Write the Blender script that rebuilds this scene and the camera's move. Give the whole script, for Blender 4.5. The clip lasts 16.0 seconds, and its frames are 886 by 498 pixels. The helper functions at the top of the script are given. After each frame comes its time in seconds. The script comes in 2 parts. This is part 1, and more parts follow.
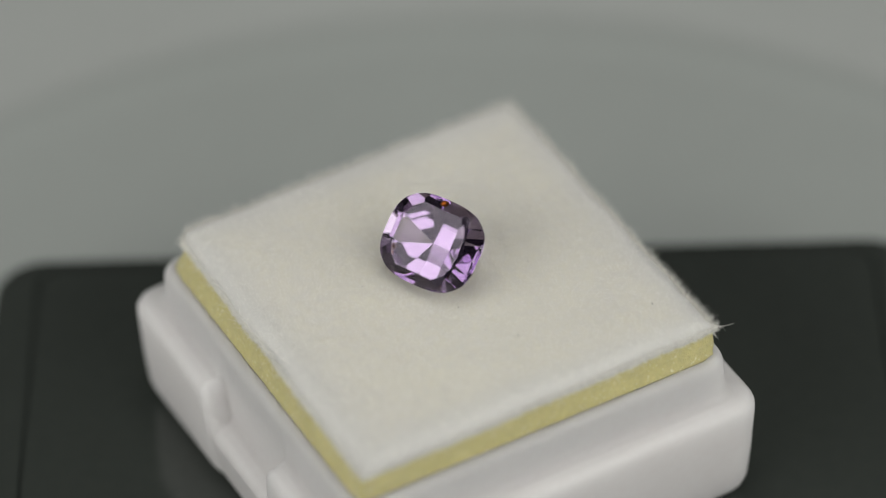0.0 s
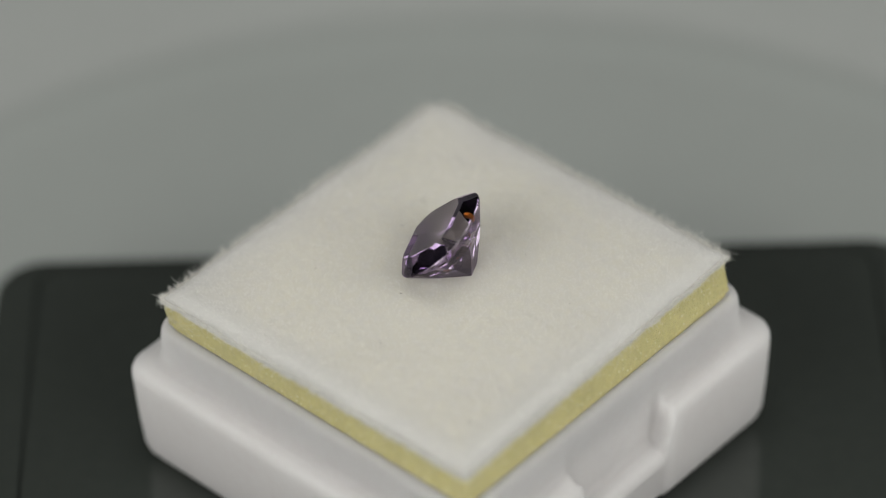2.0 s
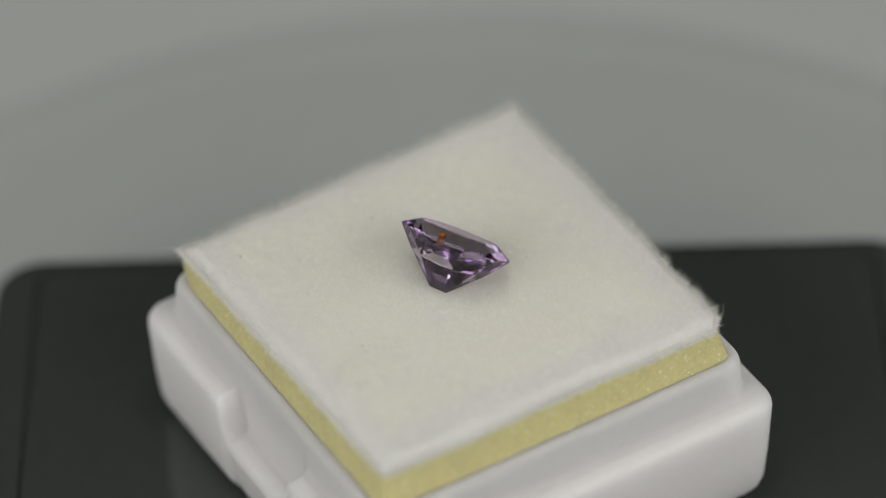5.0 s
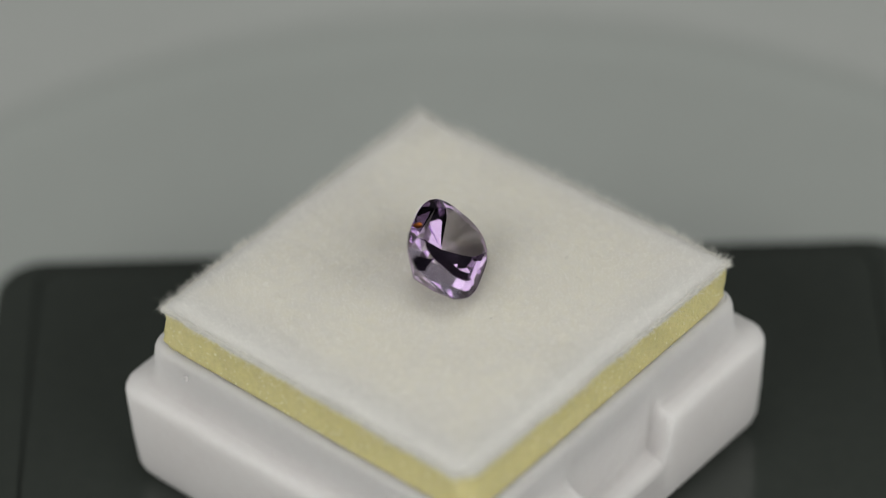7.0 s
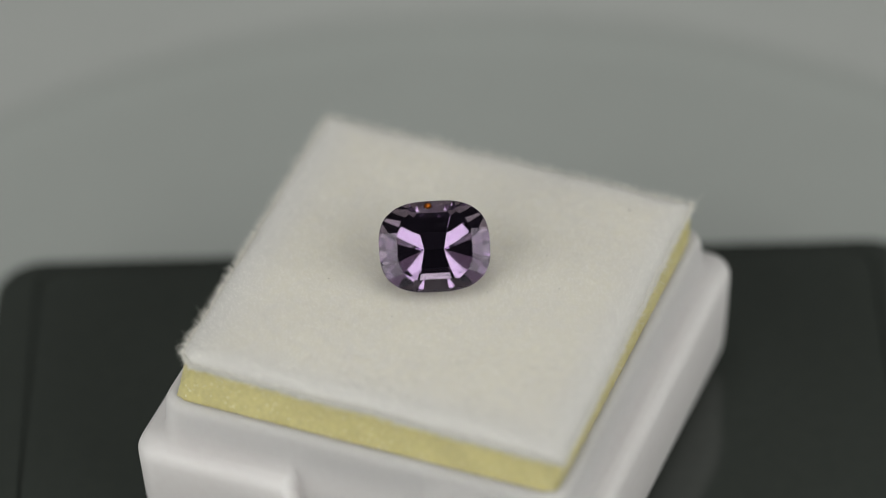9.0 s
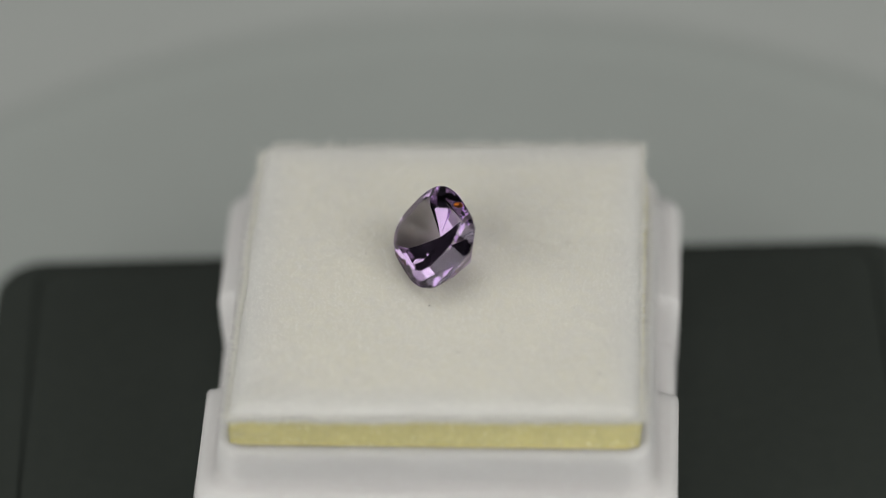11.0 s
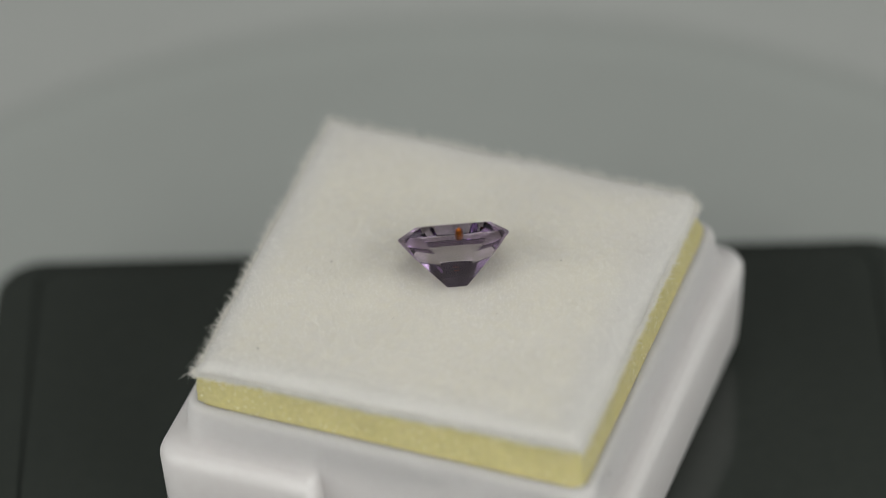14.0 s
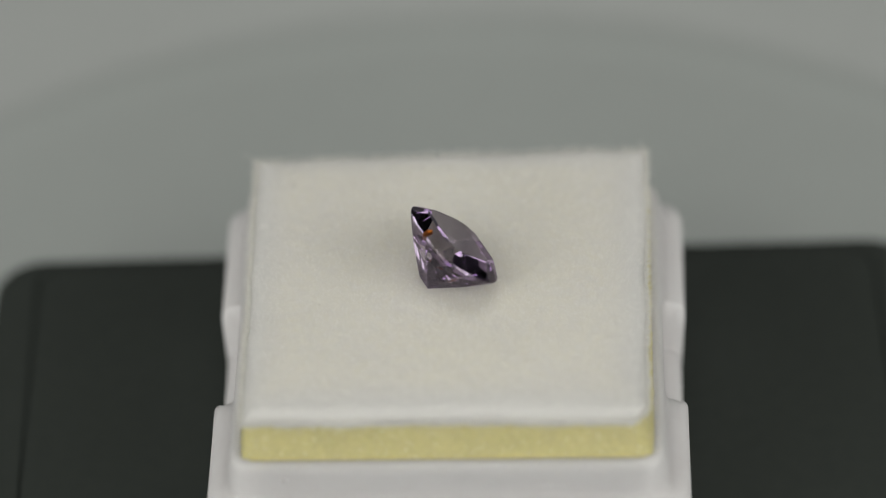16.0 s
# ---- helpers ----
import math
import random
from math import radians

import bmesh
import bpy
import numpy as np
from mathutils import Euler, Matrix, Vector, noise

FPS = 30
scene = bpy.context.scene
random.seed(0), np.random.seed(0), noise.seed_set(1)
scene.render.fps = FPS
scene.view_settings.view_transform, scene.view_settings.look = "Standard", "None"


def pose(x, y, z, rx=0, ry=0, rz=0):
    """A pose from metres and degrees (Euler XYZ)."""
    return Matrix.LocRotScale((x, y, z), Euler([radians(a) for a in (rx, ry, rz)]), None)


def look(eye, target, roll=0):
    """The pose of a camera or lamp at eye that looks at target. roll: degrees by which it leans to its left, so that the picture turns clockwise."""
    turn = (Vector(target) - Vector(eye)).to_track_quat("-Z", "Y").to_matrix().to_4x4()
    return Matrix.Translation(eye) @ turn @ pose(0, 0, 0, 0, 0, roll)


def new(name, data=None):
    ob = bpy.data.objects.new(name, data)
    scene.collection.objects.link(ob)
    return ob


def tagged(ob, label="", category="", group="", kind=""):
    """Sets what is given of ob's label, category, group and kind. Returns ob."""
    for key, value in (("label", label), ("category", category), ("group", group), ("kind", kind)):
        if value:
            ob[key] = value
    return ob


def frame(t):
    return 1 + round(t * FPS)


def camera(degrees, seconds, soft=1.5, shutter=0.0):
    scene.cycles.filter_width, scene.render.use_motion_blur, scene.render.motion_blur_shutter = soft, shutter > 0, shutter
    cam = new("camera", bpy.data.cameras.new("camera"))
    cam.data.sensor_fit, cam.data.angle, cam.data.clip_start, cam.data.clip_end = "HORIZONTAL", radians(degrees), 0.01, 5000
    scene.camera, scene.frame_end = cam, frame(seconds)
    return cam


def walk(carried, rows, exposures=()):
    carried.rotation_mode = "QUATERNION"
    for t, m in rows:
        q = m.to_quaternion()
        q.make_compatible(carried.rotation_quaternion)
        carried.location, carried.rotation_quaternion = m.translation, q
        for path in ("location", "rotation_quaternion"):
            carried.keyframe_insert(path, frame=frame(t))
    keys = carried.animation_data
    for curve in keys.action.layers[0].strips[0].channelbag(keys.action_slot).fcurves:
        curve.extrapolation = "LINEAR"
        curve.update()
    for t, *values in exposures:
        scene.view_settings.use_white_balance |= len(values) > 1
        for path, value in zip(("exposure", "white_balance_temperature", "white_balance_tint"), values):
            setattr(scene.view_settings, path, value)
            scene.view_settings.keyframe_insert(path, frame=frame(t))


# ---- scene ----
MM = 0.001
SPIN = 360.0 / 10.1            # degrees per second, clockwise from above
EYE = Vector((0.0, -206.64, 198.64)) * MM
AIM = Vector((-0.08, 9.138, 8.914)) * MM

# ---- camera ----
cam = camera(11.527, 16.0, soft=0.8)
walk(cam, [(0.0, look(EYE, AIM, -2.309)), (16.0, look(EYE, AIM, -2.309))], [(0.0, 0.0, 6500, 10), (16.0, 0.0, 6500, 10)])
cam.data.dof.use_dof = True
cam.data.dof.focus_distance = 0.2755
cam.data.dof.aperture_fstop = 13.0
cam.data.dof.aperture_blades = 0

# ---- world and lamps ----
world = bpy.data.worlds.new("studio")
scene.world = world
world.use_nodes = True
world.node_tree.nodes["Background"].inputs[0].default_value = (0.80, 0.84, 0.84, 1)
world.node_tree.nodes["Background"].inputs[1].default_value = 0.025


def softbox(name, eye, target, width, height, watts, colour):
    data = bpy.data.lights.new(name, "AREA")
    data.shape, data.size, data.size_y = "RECTANGLE", width, height
    data.energy, data.color = watts, colour
    ob = new(name, data)
    ob.matrix_world = look(eye, target)
    return ob


softbox("softbox_top", (0.0, 0.02, 0.40), (0, 0, 0), 0.22, 0.16, 0.30, (1.0, 0.99, 0.955))
softbox("softbox_side", (-0.325, -0.275, 0.25), (0, 0, 0.01), 0.52, 0.36, 1.50, (1.0, 0.99, 0.955))
softbox("softbox_side", (0.325, -0.275, 0.25), (0, 0, 0.01), 0.52, 0.36, 1.50, (1.0, 0.99, 0.955))


# ---- materials ----
def surface(name, colour, rough, spread=0.06, coarse=200.0, fine=2500.0, bump=0.0, depth=0.00002, sss=0.0, sheen=0.0, reach=0.002, spec=0.5, rough_spread=0.08, second=None):
    """A plain surface with mottling at two scales and a fine relief."""
    m = bpy.data.materials.new(name)
    m.use_nodes = True
    t = m.node_tree
    b = t.nodes["Principled BSDF"]
    tc = t.nodes.new("ShaderNodeTexCoord")
    n1, n2 = t.nodes.new("ShaderNodeTexNoise"), t.nodes.new("ShaderNodeTexNoise")
    n1.inputs["Scale"].default_value, n1.inputs["Detail"].default_value = coarse, 4
    n2.inputs["Scale"].default_value, n2.inputs["Detail"].default_value = fine, 3
    for n in (n1, n2):
        t.links.new(tc.outputs["Object"], n.inputs["Vector"])
    add = t.nodes.new("ShaderNodeMath")
    add.operation = "ADD"
    t.links.new(n1.outputs["Fac"], add.inputs[0])
    t.links.new(n2.outputs["Fac"], add.inputs[1])
    ramp = t.nodes.new("ShaderNodeMapRange")
    ramp.inputs["From Min"].default_value, ramp.inputs["From Max"].default_value = 0.6, 1.4
    t.links.new(add.outputs[0], ramp.inputs["Value"])
    mix = t.nodes.new("ShaderNodeMix")
    mix.data_type = "RGBA"
    t.links.new(ramp.outputs[0], mix.inputs["Factor"])
    mix.inputs["A"].default_value = (*[c * (1 - spread) for c in colour], 1)
    mix.inputs["B"].default_value = (*[min(1, c * (1 + spread)) for c in second or colour], 1)
    t.links.new(mix.outputs["Result"], b.inputs["Base Color"])
    rr = t.nodes.new("ShaderNodeMapRange")
    rr.inputs["To Min"].default_value, rr.inputs["To Max"].default_value = max(0.02, rough - rough_spread), min(1, rough + rough_spread)
    t.links.new(n1.outputs["Fac"], rr.inputs["Value"])
    t.links.new(rr.outputs[0], b.inputs["Roughness"])
    b.inputs["Specular IOR Level"].default_value = spec
    if sss:
        b.inputs["Subsurface Weight"].default_value = sss
        b.inputs["Subsurface Radius"].default_value = (1, 1, 1)
        b.inputs["Subsurface Scale"].default_value = reach
    if sheen:
        b.inputs["Sheen Weight"].default_value, b.inputs["Sheen Roughness"].default_value = sheen, 0.6
    if bump:
        bp = t.nodes.new("ShaderNodeBump")
        bp.inputs["Strength"].default_value, bp.inputs["Distance"].default_value = bump, depth
        t.links.new(add.outputs[0], bp.inputs["Height"])
        t.links.new(bp.outputs[0], b.inputs["Normal"])
    return m


def sponge():
    """Open-celled yellow foam with pits and small painted-in glints."""
    m = surface("yellow_foam", (0.69, 0.63, 0.30), 0.6, 0.12, 500.0, 3000.0, spec=0.3)
    t = m.node_tree
    b = t.nodes["Principled BSDF"]
    tc = t.nodes.new("ShaderNodeTexCoord")
    v = t.nodes.new("ShaderNodeTexVoronoi")
    v.inputs["Scale"].default_value = 8500.0
    t.links.new(tc.outputs["Object"], v.inputs["Vector"])
    bp = t.nodes.new("ShaderNodeBump")
    bp.inputs["Strength"].default_value, bp.inputs["Distance"].default_value = 1.0, 0.00010
    t.links.new(v.outputs["Distance"], bp.inputs["Height"])
    t.links.new(bp.outputs[0], b.inputs["Normal"])
    # scattered cells are coloured pale in place of sparkling highlights
    glint = t.nodes.new("ShaderNodeMapRange")
    glint.inputs["From Min"].default_value, glint.inputs["From Max"].default_value = 0.95, 1.0
    sep = t.nodes.new("ShaderNodeSeparateColor")
    t.links.new(v.outputs["Color"], sep.inputs[0])
    t.links.new(sep.outputs[0], glint.inputs["Value"])
    mix = t.nodes.new("ShaderNodeMix")
    mix.data_type = "RGBA"
    old = b.inputs["Base Color"].links[0].from_socket
    t.links.new(old, mix.inputs["A"])
    mix.inputs["B"].default_value = (0.93, 0.90, 0.66, 1)
    t.links.new(glint.outputs[0], mix.inputs["Factor"])
    t.links.new(mix.outputs["Result"], b.inputs["Base Color"])
    b.inputs["Subsurface Weight"].default_value = 0.35
    b.inputs["Subsurface Radius"].default_value = (1, 0.9, 0.4)
    b.inputs["Subsurface Scale"].default_value = 0.0008
    return m


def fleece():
    """Ivory fleece: the yellow foam shows faintly through the flattened middle; the loose border is less yellow, with
    edge light evened out in its colour.
    """
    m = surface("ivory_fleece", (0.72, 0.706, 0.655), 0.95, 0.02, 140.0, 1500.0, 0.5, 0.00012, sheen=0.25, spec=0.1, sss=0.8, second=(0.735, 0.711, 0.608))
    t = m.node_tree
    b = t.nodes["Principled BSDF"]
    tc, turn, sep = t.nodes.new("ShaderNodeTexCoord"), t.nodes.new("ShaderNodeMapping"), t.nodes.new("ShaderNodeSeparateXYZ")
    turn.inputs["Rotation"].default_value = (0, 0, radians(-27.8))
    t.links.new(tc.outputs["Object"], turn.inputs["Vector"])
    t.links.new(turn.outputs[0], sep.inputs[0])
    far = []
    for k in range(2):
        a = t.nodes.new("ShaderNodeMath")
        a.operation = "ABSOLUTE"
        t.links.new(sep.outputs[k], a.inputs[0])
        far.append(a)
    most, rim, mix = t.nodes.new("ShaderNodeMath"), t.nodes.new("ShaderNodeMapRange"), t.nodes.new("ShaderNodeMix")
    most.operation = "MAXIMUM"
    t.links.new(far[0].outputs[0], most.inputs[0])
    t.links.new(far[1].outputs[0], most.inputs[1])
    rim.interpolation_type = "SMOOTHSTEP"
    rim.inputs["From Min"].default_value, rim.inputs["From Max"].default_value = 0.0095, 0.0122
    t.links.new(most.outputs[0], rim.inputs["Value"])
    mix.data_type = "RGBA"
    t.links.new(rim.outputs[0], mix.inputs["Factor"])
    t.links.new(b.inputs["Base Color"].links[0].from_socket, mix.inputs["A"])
    # border colour painted to even out how brightly the rolled edge is lit
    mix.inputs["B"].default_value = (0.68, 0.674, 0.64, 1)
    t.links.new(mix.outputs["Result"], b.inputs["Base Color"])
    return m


def fibre(name="fleece_fibre", colour=(0.93, 0.92, 0.88, 1)):
    """Thin white fibres that let light through."""
    m = bpy.data.materials.new(name)
    m.use_nodes = True
    t = m.node_tree
    d, l, mix = t.nodes.new("ShaderNodeBsdfDiffuse"), t.nodes.new("ShaderNodeBsdfTranslucent"), t.nodes.new("ShaderNodeMixShader")
    d.inputs["Color"].default_value = colour
    l.inputs["Color"].default_value = colour
    mix.inputs[0].default_value = 0.5
    t.links.new(d.outputs[0], mix.inputs[1])
    t.links.new(l.outputs[0], mix.inputs[2])
    t.links.new(mix.outputs[0], t.nodes["Material Output"].inputs["Surface"])
    return m


def jewel(name="violet_spinel"):
    """Violet spinel: nearly clear at its surfaces, violet along the inner reflections."""
    m = bpy.data.materials.new(name)
    m.use_nodes = True
    t = m.node_tree
    bend, gloss = t.nodes.new("ShaderNodeBsdfRefraction"), t.nodes.new("ShaderNodeBsdfAnisotropic")
    bend.inputs["Color"].default_value = (0.74, 0.718, 0.74, 1)
    bend.inputs["Roughness"].default_value = 0.0
    bend.inputs["IOR"].default_value = 1.72
    gloss.inputs["Color"].default_value = (0.745, 0.655, 0.81, 1)
    gloss.inputs["Roughness"].default_value = 0.0
    fresnel, mix = t.nodes.new("ShaderNodeFresnel"), t.nodes.new("ShaderNodeMixShader")
    fresnel.inputs["IOR"].default_value = 1.72
    t.links.new(fresnel.outputs[0], mix.inputs[0])
    t.links.new(bend.outputs[0], mix.inputs[1])
    t.links.new(gloss.outputs[0], mix.inputs[2])
    t.links.new(mix.outputs[0], t.nodes["Material Output"].inputs["Surface"])
    return m


BACKDROP = surface("grey_sheet", (0.45, 0.472, 0.456), 0.75, 0.03, 12.0, 300.0, 0.1, spec=0.2)
PLATTER = surface("grey_platter", (0.437, 0.468, 0.448), 0.6, 0.025, 25.0, 400.0, 0.05, spec=0.25)
ENCLOSURE = surface("grey_fabric", (0.125, 0.129, 0.129), 0.9, 0.04, 8.0, 900.0, 0.2, spec=0.1)
BLACK = surface("black_acrylic", (0.041, 0.047, 0.042), 0.09, 0.08, 60.0, 900.0, 0.0, rough_spread=0.04)
PLASTIC = surface("white_plastic", (0.675, 0.652, 0.645), 0.55, 0.02, 150.0, 1500.0, 0.12, 0.00003, sss=1.0, reach=0.005, spec=0.35, second=(0.672, 0.66, 0.655))
NUB = surface("moulded_plastic", (0.60, 0.585, 0.58), 0.45, 0.015, 180.0, 1500.0, spec=0.35)
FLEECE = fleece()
FIBRE = fibre()
SHRED = fibre("foam_shred", (0.84, 0.81, 0.64, 1))
SPONGE = sponge()
JEWEL = jewel()
ORANGE = surface("orange_stain", (0.62, 0.17, 0.01), 0.5, 0.2, 1500.0, 6000.0)
LINT = surface("grey_lint", (0.16, 0.15, 0.13), 0.9, 0.2, 900.0, 4000.0)


# ---- building helpers ----
def mesh_of(name, verts, faces, material, smooth=False):
    me = bpy.data.meshes.new(name)
    me.from_pydata([tuple(v) for v in verts], [], faces)
    me.materials.append(material)
    if smooth:
        me.polygons.foreach_set("use_smooth", [True] * len(me.polygons))
    me.update()
    return me


def part(name, me, parent, label=""):
    ob = new(name, me)
    ob.parent = parent
    return tagged(ob, label)


def thing(name, label, category, group="", kind=""):
    return tagged(new(name), label, category, group, kind)


def rounded(hx, hy, r, steps=8, side=40):
    """Outline of a rounded rectangle, counter-clockwise, with evenly split sides."""
    out = []
    corners = ((hx - r, hy - r, 0), (-hx + r, hy - r, 90), (-hx + r, -hy + r, 180), (hx - r, -hy + r, 270))
    for k, (cx, cy, a0) in enumerate(corners):
        arc = [(cx + r * math.cos(radians(a0 + 90 * i / steps)), cy + r * math.sin(radians(a0 + 90 * i / steps))) for i in range(steps + 1)]
        out += arc
        nx, ny, na = corners[(k + 1) % 4]
        end = (nx + r * math.cos(radians(na)), ny + r * math.sin(radians(na)))
        for i in range(1, side):
            f = i / side
            out.append((arc[-1][0] * (1 - f) + end[0] * f, arc[-1][1] * (1 - f) + end[1] * f))
    return out


def loft(rings, close_top=True, close_bottom=True):
    """Faces through rings of equal length, from the bottom up."""
    n = len(rings[0])
    verts = [v for ring in rings for v in ring]
    faces = []
    for k in range(len(rings) - 1):
        for i in range(n):
            j = (i + 1) % n
            faces.append((k * n + i, k * n + j, (k + 1) * n + j, (k + 1) * n + i))
    if close_bottom:
        faces.append(tuple(range(n - 1, -1, -1)))
    if close_top:
        faces.append(tuple(range((len(rings) - 1) * n, len(rings) * n)))
    return verts, faces


def sharpen(me, degrees=35):
    """Smooth faces with sharp edges past an angle."""
    bm = bmesh.new()
    bm.from_mesh(me)
    for f in bm.faces:
        f.smooth = True
    for e in bm.edges:
        if len(e.link_faces) == 2 and e.calc_face_angle(0) > radians(degrees):
            e.smooth = False
    bm.to_mesh(me)
    bm.free()
    return me


# ---- structure: the backdrop sheet, and unseen walls added around it ----
def slab(name, label, x0, x1, y0, y1, z0, z1, material, category):
    bm = bmesh.new()
    bmesh.ops.create_cube(bm, size=1.0)
    bmesh.ops.scale(bm, vec=(x1 - x0, y1 - y0, z1 - z0), verts=bm.verts)
    bmesh.ops.translate(bm, vec=((x0 + x1) / 2, (y0 + y1) / 2, (z0 + z1) / 2), verts=bm.verts)
    me = bpy.data.meshes.new(name)
    bm.to_mesh(me)
    bm.free()
    me.materials.append(material)
    return tagged(new(name, me), label, category, kind="structure")


slab("ground", "matt grey backdrop sheet under the round platter", -0.60, 0.60, -0.60, 0.60, -0.030, -0.0114, BACKDROP, "backdrop")
# added out of view, dark so that the stone reflects little from them
slab("wall_back", "unseen plain dark grey fabric wall added around the set", -0.60, 0.60, 0.60, 0.61, -0.0114, 0.60, ENCLOSURE, "wall")
slab("wall_left", "unseen plain dark grey fabric wall added around the set", -0.61, -0.60, -0.60, 0.61, -0.0114, 0.60, ENCLOSURE, "wall")
slab("wall_right", "unseen plain dark grey fabric wall added around the set", 0.60, 0.61, -0.60, 0.61, -0.0114, 0.60, ENCLOSURE, "wall")
slab("ceiling", "unseen plain dark grey fabric ceiling added over the set", -0.61, 0.61, -0.60, 0.61, 0.60, 0.61, ENCLOSURE, "ceiling")


def build_platter():
    ob = thing("round_platter", "matt grey round platter with a low rim", "platter")
    n = 128
    profile = ((57.0, -11.4), (59.2, -11.4), (59.25, -11.38), (59.2, -11.3), (58.8, -11.14), (55.4, -11.05), (55.05, -11.03))

    def ring(r, z):
        return [(r * MM * math.cos(2 * math.pi * i / n), r * MM * math.sin(2 * math.pi * i / n), z * MM) for i in range(n)]
    part("rim", sharpen(mesh_of("rim", *loft([ring(*p) for p in profile], close_bottom=False), PLATTER), 50), ob)
    part("top", sharpen(mesh_of("top", *loft([ring(55.05, -11.5), ring(55.05, -11.06), ring(54.85, -11.0)]), PLATTER), 50), ob)
    return ob


def build_plinth():
    ob = thing("display_plinth", "glossy black plinth standing on the round grey platter", "plinth")
    ob.matrix_world = pose(0.0003, -0.0049, 0, 0, 0, -1.1)

    def ring(hx, hy, z, r):
        return [(x * MM, y * MM, z * MM) for x, y in rounded(hx, hy, r, 10, 6)]
    part("body", sharpen(mesh_of("body", *loft([ring(31.4, 24.2, -11, 3.4), ring(31.4, 24.2, -0.35, 3.4), ring(31.3, 24.1, -0.12, 3.3), ring(31.1, 23.9, -0.05, 3.2), ring(28.6, 23.4, -0.05, 2.0), ring(28.55, 23.35, -0.5, 2.0)]), BLACK), 30), ob)
    part("top_plate", sharpen(mesh_of("top_plate", *loft([ring(28.40, 23.2, -0.45, 1.9), ring(28.40, 23.2, -0.09, 1.9), ring(28.34, 23.14, -0.02, 1.85), ring(28.22, 23.02, 0.0, 1.8)]), BLACK), 40), ob, "glossy black top plate")
    return ob


# ---- the gem box ----
BOX_BASE = pose(-0.45 * MM, 0.36 * MM, 0, 0, 0, 27.8)


def build_box():
    ob = thing("gem_box", "open white plastic gem box with a stepped rim and side notches", "box")

    def notched(h, r, z, cut=0.0):
        """A level of the outer wall; cut: how far it steps down in the two finger notches."""
        out = []
        for x, y in rounded(h, h, r, 8, 96):
            d = max(0.0, min(1.0, (4.42 - abs(y)) / 0.55))
            d = d * d * (3 - 2 * d) if abs(x) > h - 0.3 else 0.0
            out.append(((x - math.copysign(0.22 * d, x)) * MM, y * MM, (z - cut * d) * MM))
        return out

    def plain(h, r, z):
        return [(x * MM, y * MM, z * MM) for x, y in rounded(h, h, r, 8, 96)]
    rings = [notched(13.2, 1.1, 0.03), notched(13.75, 1.25, 0.24), notched(14.2, 1.4, 0.63), notched(14.5, 1.5, 1.1), notched(14.68, 1.58, 1.7), notched(14.85, 1.65, 3.9), notched(15, 1.65, 7.5, 3.4), notched(14.98, 1.65, 7.84, 3.4), notched(14.88, 1.62, 8.13, 3.4), notched(14.68, 1.55, 8.34, 3.4), notched(14.42, 1.52, 8.45, 3.4), notched(14.1, 1.5, 8.5, 3.4), notched(13.84, 1.48, 8.6, 3.4), notched(13.68, 1.46, 8.78, 3.4), notched(13.57, 1.44, 9.05, 3.4), notched(13.52, 1.43, 9.5, 3.4)]
    rings += [plain(13.46, 1.42, 10.7), plain(13.42, 1.4, 11.05), plain(13.32, 1.36, 11.33), plain(13.16, 1.3, 11.52), plain(12.98, 1.2, 11.57), plain(12.8, 1.1, 11.52), plain(12.66, 1.0, 11.36), plain(12.6, 0.95, 11.1), plain(12.6, 0.95, 9.0)]
    part("tray", sharpen(mesh_of("tray", *loft(rings), PLASTIC), 75), ob)
    # a small moulded nub on the inner rim
    turn = [2 * math.pi * i / 16 for i in range(16)]
    rings = [[((9.95 - 0.18 * w * math.cos(a)) * MM, (13.46 + h) * MM, (10.45 + 0.24 * w * math.sin(a)) * MM) for a in turn] for w, h in ((1.15, -0.1), (1.0, 0.04), (0.75, 0.09), (0.4, 0.12))]
    part("snap_nub", sharpen(mesh_of("snap_nub", *loft(rings), NUB), 75), ob)
    return ob


# ---- where the gem lies ----
GEM_TILT = 48.0
GEM_YAW = SPIN * 4.0            # its keel lies across the view at 4 s
GEM_BASE = pose(-0.76 * MM, 0.02 * MM, 17.50 * MM) @ pose(0, 0, 0, 0, 0, GEM_YAW) @ pose(0, 0, 0, -(90.0 - GEM_TILT)) @ pose(0, 0, -0.05 * MM)


def in_gem(p):
    """Whether a point, in millimetres, lies in the stone or close to it."""
    q = GEM_BASE.inverted() @ (p * MM) / MM
    return -3.4 < q.z < 0.3 and abs(q.x) < 3.75 + 0.85 * q.z and abs(q.y) < 3.1 + 0.9 * q.z


# ---- the cushion: yellow foam with a fleece cover ----
CORNERS = [Vector(c) for c in ((4.64, 17.25, 14.75), (-17.05, 5.65, 14.55), (-5.42, -17.1, 14.38), (16.6, -4.83, 14.17))]


def quad(u, v, grow=0.0):
    """A point of the cushion's top, u and v from 0 to 1."""
    a, b, c, d = CORNERS
    trim = max(0.0, 0.036 - u - (1 - v)) / 2       # one corner is cut off
    u, v = u + trim, v - trim
    p = c * ((1 - u) * (1 - v)) + d * (u * (1 - v)) + a * (u * v) + b * ((1 - u) * v)
    mid = (a + b + c + d) / 4
    out = Vector((p.x - mid.x, p.y - mid.y, 0))
    return p + out * grow


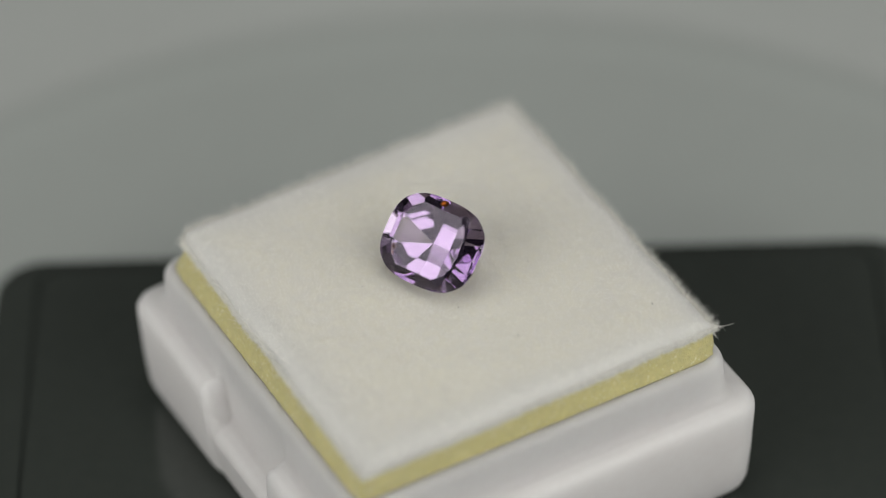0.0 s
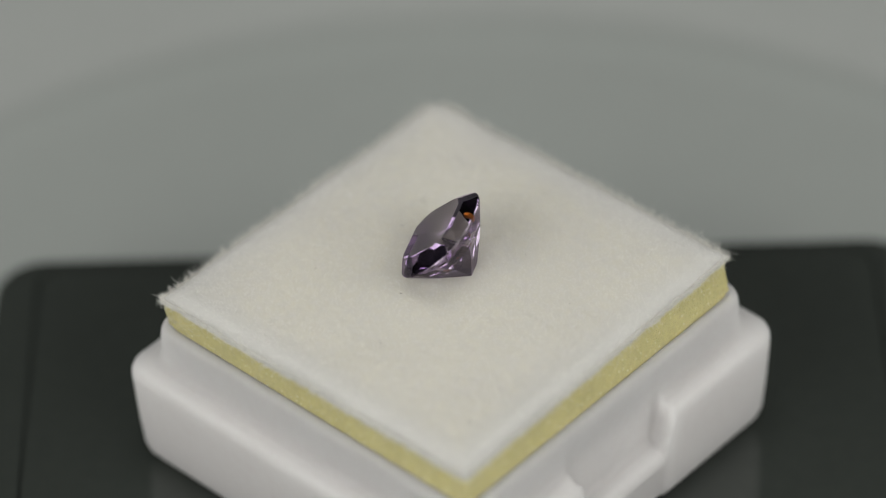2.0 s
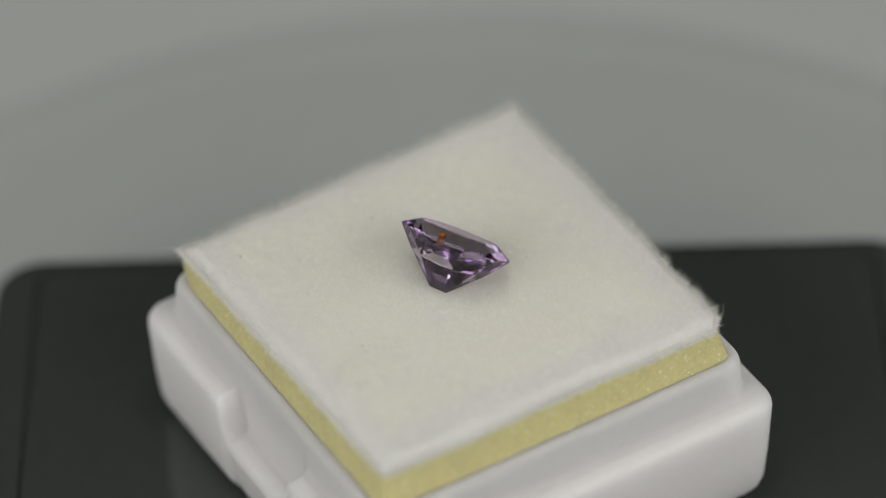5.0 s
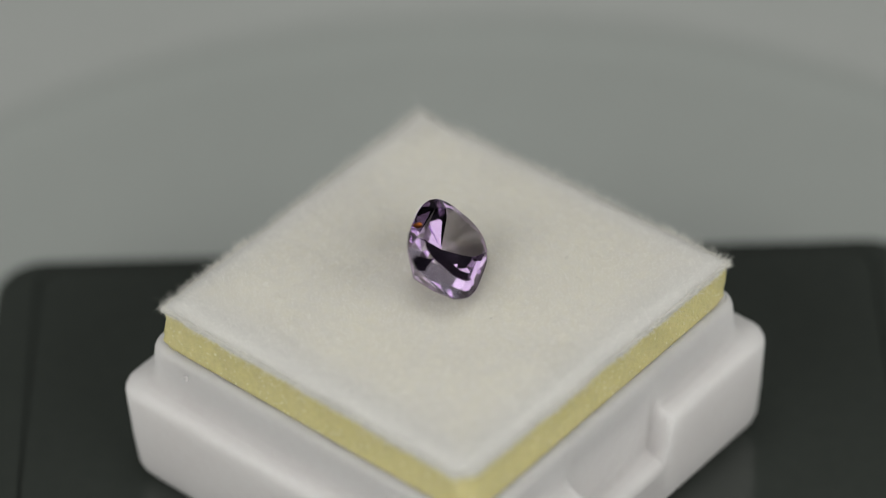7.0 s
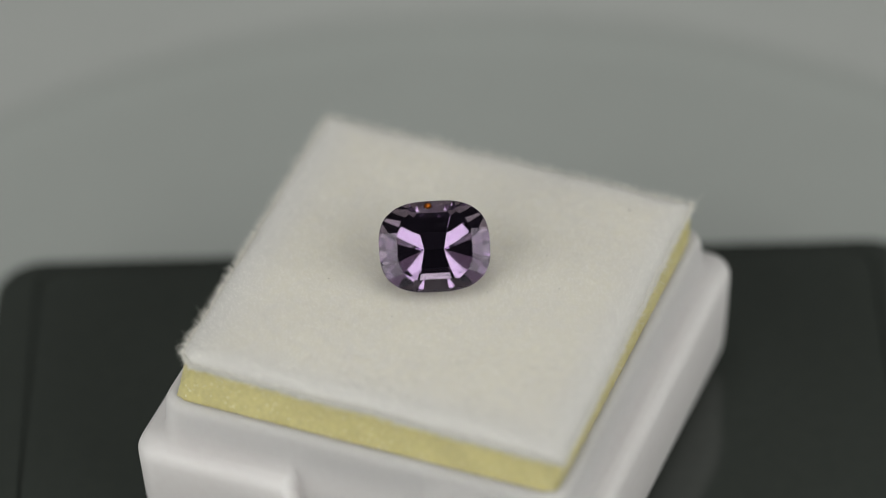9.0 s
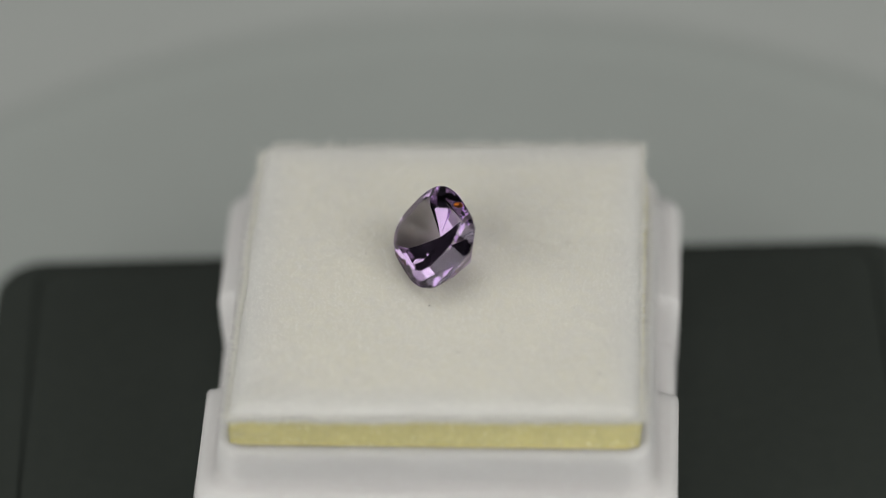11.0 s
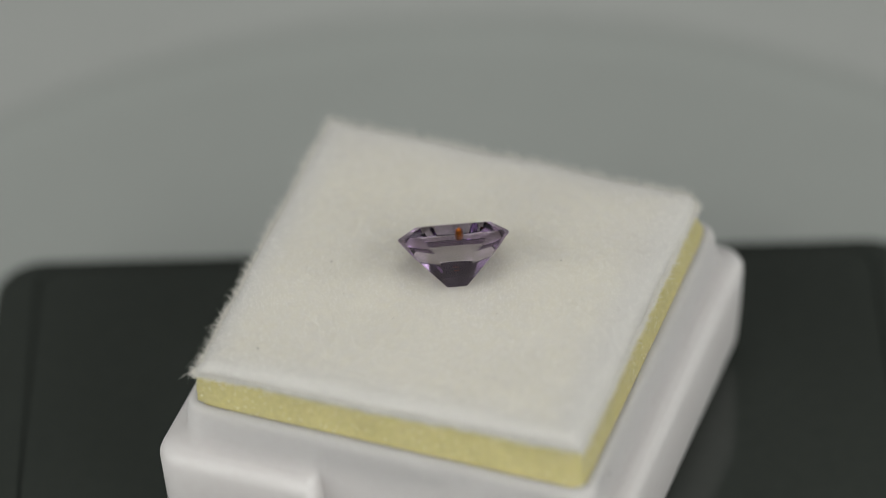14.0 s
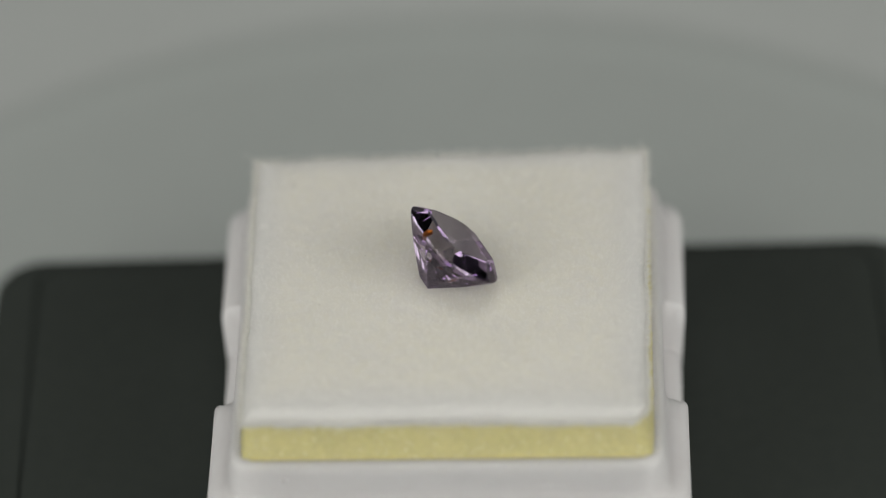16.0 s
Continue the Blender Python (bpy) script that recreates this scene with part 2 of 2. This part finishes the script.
def fleece_top(u, v):
    p = quad(u, v)
    e = min(u, 1 - u, v, 1 - v)
    dome = 1 - (2 * u - 1) ** 2, 1 - (2 * v - 1) ** 2
    p.z += 0.46 * (dome[0] * dome[1]) ** 0.6
    hollow = Vector((p.x + 0.9, p.y - 0.0)).length
    p.z -= 0.14 * math.exp(-(hollow / 2.6) ** 2)
    p.z -= 0.42 * max(0.0, 1 - e / 0.040) ** 2.2
    p.z += 0.10 * noise.noise(Vector((u * 7, v * 7, 1.7))) + 0.05 * noise.noise(Vector((u * 32, v * 32, 4.1)))
    p.x += 0.10 * noise.noise(Vector((u * 9, v * 9, 8.3))) + 0.05 * noise.noise(Vector((u * 40, v * 40, 8.3)))
    p.y += 0.10 * noise.noise(Vector((u * 9, v * 9, 12.9))) + 0.05 * noise.noise(Vector((u * 40, v * 40, 12.9)))
    return p


def border(n):
    """(u, v) round the cushion, counter-clockwise."""
    out = [(i / n, 0.0) for i in range(n)] + [(1.0, i / n) for i in range(n)]
    return out + [(1 - i / n, 1.0) for i in range(n)] + [(0.0, 1 - i / n) for i in range(n)]


def cover_depth(u, v):
    """How far the fleece hangs down at its edge."""
    return 0.40 + 0.26 * noise.noise(Vector((u * 3.1, v * 3.1, 21.0))) + 0.18 * noise.noise(Vector((u * 14, v * 14, 25.0)))


def build_cushion():
    ob = thing("foam_cushion", "yellow foam cushion with a fuzzy ivory fleece cover", "cushion")
    # foam block
    n = 90
    rows = 14
    rings = []
    for k in range(rows + 1):
        ring = []
        for u, v in border(n):
            p = quad(u, v, 0.0)
            top = p.z - 0.60
            f = min(1.0, max(0.0, (9.0 + (top - 9.0) * k / rows - 11.3) / 2.2))
            c = max(0.0, abs(2 * u - 1) + abs(2 * v - 1) - 1.86) / 0.14
            low = BOX_BASE @ Vector(((2 * u - 1) * (12.76 - 0.16 * c) * MM, (2 * v - 1) * (12.76 - 0.16 * c) * MM, 0)) / MM
            p.x, p.y = low.x * (1 - f) + p.x * f, low.y * (1 - f) + p.y * f
            z = 9.0 + (top - 9.0) * k / rows
            p.x, p.y = p.x * (1 - 0.004 * c * f), p.y * (1 - 0.004 * c * f)
            w = Vector((p.x * 1.1, p.y * 1.1, z * 1.1))
            j = f * 0.10 * noise.noise(w) + 0.07 * noise.noise(w * 5.0) + 0.05 * noise.noise(w * 13.0)
            out = Vector((p.x, p.y, 0)).normalized() * j
            ring.append(((p.x + out.x) * MM, (p.y + out.y) * MM, z * MM))
        rings.append(ring)
    foam = part("foam", mesh_of("foam", *loft(rings), SPONGE, True), ob, "cut yellow open-celled foam")
    # fleece cover
    n = 110
    verts = [fleece_top(i / n, j / n) * MM for j in range(n + 1) for i in range(n + 1)]
    faces = [(j * (n + 1) + i, j * (n + 1) + i + 1, (j + 1) * (n + 1) + i + 1, (j + 1) * (n + 1) + i) for j in range(n) for i in range(n)]
    edge = [round(v * n) * (n + 1) + round(u * n) for u, v in border(n)]
    last = edge
    for share, grow in ((0.2, 0.006), (0.5, 0.009), (0.8, 0.009), (1.0, 0.005)):
        ring = []
        for (u, v), k in zip(border(n), edge):
            p = verts[k] / MM
            out = Vector((p.x, p.y, 0)) * grow
            ring.append(len(verts))
            verts.append(Vector((p.x + out.x, p.y + out.y, p.z - share * cover_depth(u, v) + 0.1)) * MM)
        for i in range(len(ring)):
            j = (i + 1) % len(ring)
            faces.append((last[i], ring[i], ring[j], last[j]))
        last = ring
    under = [len(verts) + i for i in range(len(last))]
    verts += [verts[k].copy() for k in last]
    faces.append(tuple(reversed(under)))
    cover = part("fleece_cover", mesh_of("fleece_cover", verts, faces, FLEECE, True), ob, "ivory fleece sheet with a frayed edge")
    # pile
    rng = np.random.default_rng(5)
    pv, pf = [], []

    def hair(base, way, length, width, bend):
        side = way.cross(Vector((rng.normal(), rng.normal(), rng.normal()))).normalized() * width
        mid = base + way * length * 0.55
        tip = base + (way + bend).normalized() * length
        k = len(pv)
        pv.extend(((base - side) * MM, (base + side) * MM, (mid + side * 0.8) * MM, (mid - side * 0.8) * MM, tip * MM))
        pf.extend(((k, k + 1, k + 2, k + 3), (k + 3, k + 2, k + 4)))

    for _ in range(60000):
        u, v = rng.random(2)
        lean = 0.55 * Vector((noise.noise(Vector((u * 5, v * 5, 31))), noise.noise(Vector((u * 5, v * 5, 37))), 0))
        lean += 1.3 * Vector((noise.noise(Vector((u * 45, v * 45, 41))), noise.noise(Vector((u * 45, v * 45, 47))), 0))
        way = (Vector((rng.normal() * 0.55, rng.normal() * 0.55, 0.75)) + lean).normalized()
        bend = Vector((rng.normal(), rng.normal(), rng.normal())) * 0.35
        if in_gem(fleece_top(u, v) + way * 0.25):
            continue
        hair(fleece_top(u, v) - Vector((0, 0, 0.05)), way, 0.14 + 0.24 * rng.random(), 0.0075, bend)
    for _ in range(17000):
        s, side = rng.random(), rng.integers(4)
        u, v = ((s, 0.0), (1.0, s), (s, 1.0), (0.0, s))[side]
        p = fleece_top(u, v)
        out = Vector((p.x, p.y, 0)).normalized()
        flat = quad(*((0.5, 0.0), (1.0, 0.5), (0.5, 1.0), (0.0, 0.5))[side])
        flat = Vector((flat.x, flat.y, 0)).normalized()
        corner = max(0.0, abs(2 * s - 1) - 0.75) * 4
        f = rng.random()
        rise = 0.75 - 0.8 * f
        way = (flat + out * corner * 0.5 + Vector((rng.normal() * 0.4, rng.normal() * 0.4, rng.normal() * 0.35 + rise))).normalized()
        bend = Vector((rng.normal(), rng.normal(), rng.normal())) * 0.45
        hair(p + out * 0.006 * 17 * f - Vector((0, 0, f * 0.9 * cover_depth(u, v) - 0.05)) - flat * 0.08, way, (0.30 + 0.55 * rng.random() ** 2) * (1.15 - 0.75 * f) + 0.3 * (rng.random() < 0.05), 0.014, bend)
    cover_pile = pv, pf
    # torn cell walls at the corners of the foam
    pv, pf = [], []
    for k in range(4):
        u, v = ((0, 0), (1, 0), (1, 1), (0, 1))[k]
        for _ in range(520):
            a, b = (abs(rng.normal()) * 0.045 for _ in range(2))
            if rng.random() < 0.5:
                a *= 0.1
            else:
                b *= 0.1
            p = quad(abs(u - a), abs(v - b))
            out = Vector((p.x, p.y, 0)).normalized()
            p -= out * 0.20 * math.exp(-((a + b) / 0.04) ** 2)
            p.z = 12.2 + 1.7 * rng.random()
            way = (out * 0.5 + Vector((rng.normal(), rng.normal(), rng.normal() * 1.2)) * 0.7).normalized()
            hair(p - out * 0.1, way, 0.16 + 0.26 * rng.random(), 0.013, Vector((rng.normal(), rng.normal(), rng.normal())) * 0.8)
    tagged(part("torn_foam", mesh_of("torn_foam", pv, pf, SHRED), foam, "torn pale yellow cell walls"), kind="stuff")
    pv, pf = cover_pile
    tagged(part("nap", mesh_of("nap", pv, pf, FIBRE), cover, "short white frayed fibres"), kind="stuff")
    # a long stray fibre at one corner
    base = quad(1.0, 0.0)
    pts = [base + Vector((0.25 * i, -0.10 * i + 0.02 * i * i, -0.30 + 0.05 * i)) for i in range(6)]
    pv, pf = [], []
    for i, p in enumerate(pts):
        w = 0.018 * (1 - i / 7)
        pv += [(p + Vector((0, 0, w))) * MM, (p + Vector((0, w, -w))) * MM, (p + Vector((0, -w, -w))) * MM]
        if i:
            for a in range(3):
                b = (a + 1) % 3
                pf.append((3 * i - 3 + a, 3 * i - 3 + b, 3 * i + b, 3 * i + a))
    part("stray_fibre", mesh_of("stray_fibre", pv, pf, FIBRE), cover)
    # specks of lint lying in the pile
    rng = np.random.default_rng(11)
    for u, v, size in ((0.47, 0.36, 0.10), (0.62, 0.66, 0.08), (0.30, 0.55, 0.09), (0.71, 0.42, 0.07), (0.24, 0.30, 0.08), (0.55, 0.20, 0.10), (0.82, 0.60, 0.09), (0.38, 0.75, 0.08), (0.66, 0.27, 0.06), (0.90, 0.13, 0.14)):
        p = fleece_top(u, v) + Vector((0, 0, 0.05))
        way = Vector((rng.normal(), rng.normal(), 0)).normalized()
        across = way.cross(Vector((0, 0, 1))) * size * 0.28
        ends = [p - way * size, p + across, p + way * size * 1.1, p - across, p + Vector((0, 0, size * 0.4)), p - Vector((0, 0, size * 0.3))]
        part("lint_speck", mesh_of("lint_speck", [e * MM for e in ends], [(0, 1, 4), (1, 2, 4), (2, 3, 4), (3, 0, 4), (1, 0, 5), (2, 1, 5), (3, 2, 5), (0, 3, 5)], LINT), cover, "small dark lint speck")
    return ob


# ---- the gem ----
def cushion_outline(a, b, n, turn=0.0, power=2.8):
    out = []
    for i in range(n):
        t = 2 * math.pi * (i + turn) / n
        c, s = math.cos(t), math.sin(t)
        k = (abs(c) ** power + abs(s) ** power) ** (-1 / power)
        out.append((a * k * c, b * k * s))
    return out


def build_gem():
    ob = thing("gemstone", "faceted violet cushion-cut gemstone resting tilted on the fleece", "gemstone")
    outline = cushion_outline(3.48, 2.87, 72, 0.5)
    bm = bmesh.new()
    low = [bm.verts.new((x, y, -3.21)) for x, y in outline]
    high = [bm.verts.new((x, y, 0.68)) for x, y in outline]
    bm.faces.new(list(reversed(low)))
    bm.faces.new(high)
    for i in range(72):
        j = (i + 1) % 72
        bm.faces.new((low[i], low[j], high[j], high[i]))

    def cut(turn, r0, z0, r1, z1):
        """Grind a facet through two points, (out, up), at an azimuth, mirrored to the four quarters."""
        for azimuth in sorted({turn % 360, -turn % 360, (180 - turn) % 360, (180 + turn) % 360}):
            c, s = math.cos(radians(azimuth)), math.sin(radians(azimuth))
            n = Vector((abs(z1 - z0), (r0 - r1) * (1 if z1 > z0 else -1)))
            n = Vector((n.x * c, n.x * s, n.y))
            got = bmesh.ops.bisect_plane(bm, geom=bm.verts[:] + bm.edges[:] + bm.faces[:], dist=1e-5, plane_co=(r0 * c, r0 * s, z0), plane_no=n, clear_outer=True)
            edges = [g for g in got["geom_cut"] if isinstance(g, bmesh.types.BMEdge)]
            if len(edges) > 2:
                bmesh.ops.contextual_create(bm, geom=edges)

    def reach(turn):
        return max(x * math.cos(radians(turn)) + y * math.sin(radians(turn)) for x, y in outline)
    # pavilion: stepped long sides, one broad facet at each end and corner, breaks along the girdle
    cut(90, 1.24, -2.00, 0.0, -3.21)
    cut(90, 2.17, -1.00, 1.24, -2.00)
    cut(90, 2.87, -0.03, 2.17, -1.00)
    cut(0, 2.75, -0.95, 0.62, -3.21)
    cut(0, 3.48, -0.03, 2.75, -0.95)
    cut(50, 0.40 + 2.9 / 1.07, -0.31, 0.40, -3.21)
    for turn, slope in ((18, 1.24), (36, 1.26), (62, 1.30), (76, 1.36)):
        cut(turn, reach(turn), -0.03, reach(turn) - 0.8, -0.03 - 0.8 * slope)
    # crown: the table with its mains and girdle breaks
    cut(90, 2.87, 0.03, 2.14, 0.68)
    cut(0, 3.48, 0.03, 2.33, 0.68)
    cut(24, reach(24), 0.03, 2.50, 0.68)
    cut(52, reach(52), 0.03, 2.52, 0.68)
    for turn, slope in ((11, 0.80), (37, 0.90), (70, 1.08)):
        cut(turn, reach(turn), 0.03, reach(turn) - 0.4, 0.03 + 0.4 * slope)
    bmesh.ops.remove_doubles(bm, verts=bm.verts[:], dist=0.002)
    bmesh.ops.dissolve_degenerate(bm, edges=bm.edges[:], dist=0.002)
    bmesh.ops.recalc_face_normals(bm, faces=bm.faces[:])
    bmesh.ops.scale(bm, vec=(MM, MM, MM), verts=bm.verts[:])
    me = bpy.data.meshes.new("stone")
    bm.to_mesh(me)
    bm.free()
    me.materials.append(JEWEL)
    part("stone", me, ob)
    bm = bmesh.new()
    bmesh.ops.create_icosphere(bm, subdivisions=2, radius=0.25 * MM)
    for v in bm.verts:
        v.co *= 1 + 0.35 * noise.noise(v.co / MM * 9)
        v.co.z *= 1.5
    bmesh.ops.translate(bm, vec=Vector((0.25, -2.45, 0.06)) * MM, verts=bm.verts)
    me = bpy.data.meshes.new("inclusion")
    bm.to_mesh(me)
    bm.free()
    me.materials.append(ORANGE)
    part("inclusion", me, ob, "small orange stain inside the stone")
    return ob


build_platter()
build_plinth()
gem_box = build_box()
cushion = build_cushion()
gem = build_gem()


def spun(t, base, rise=0.0):
    return pose(0, 0, rise * t, 0, 0, -SPIN * t) @ base


def motions():
    times = [0.5 * i for i in range(33)]
    walk(gem_box, [(t, spun(t, BOX_BASE)) for t in times])
    walk(cushion, [(t, spun(t, Matrix(), 0.000012)) for t in times])
    walk(gem, [(t, spun(t, GEM_BASE, 0.000012)) for t in times])


motions()
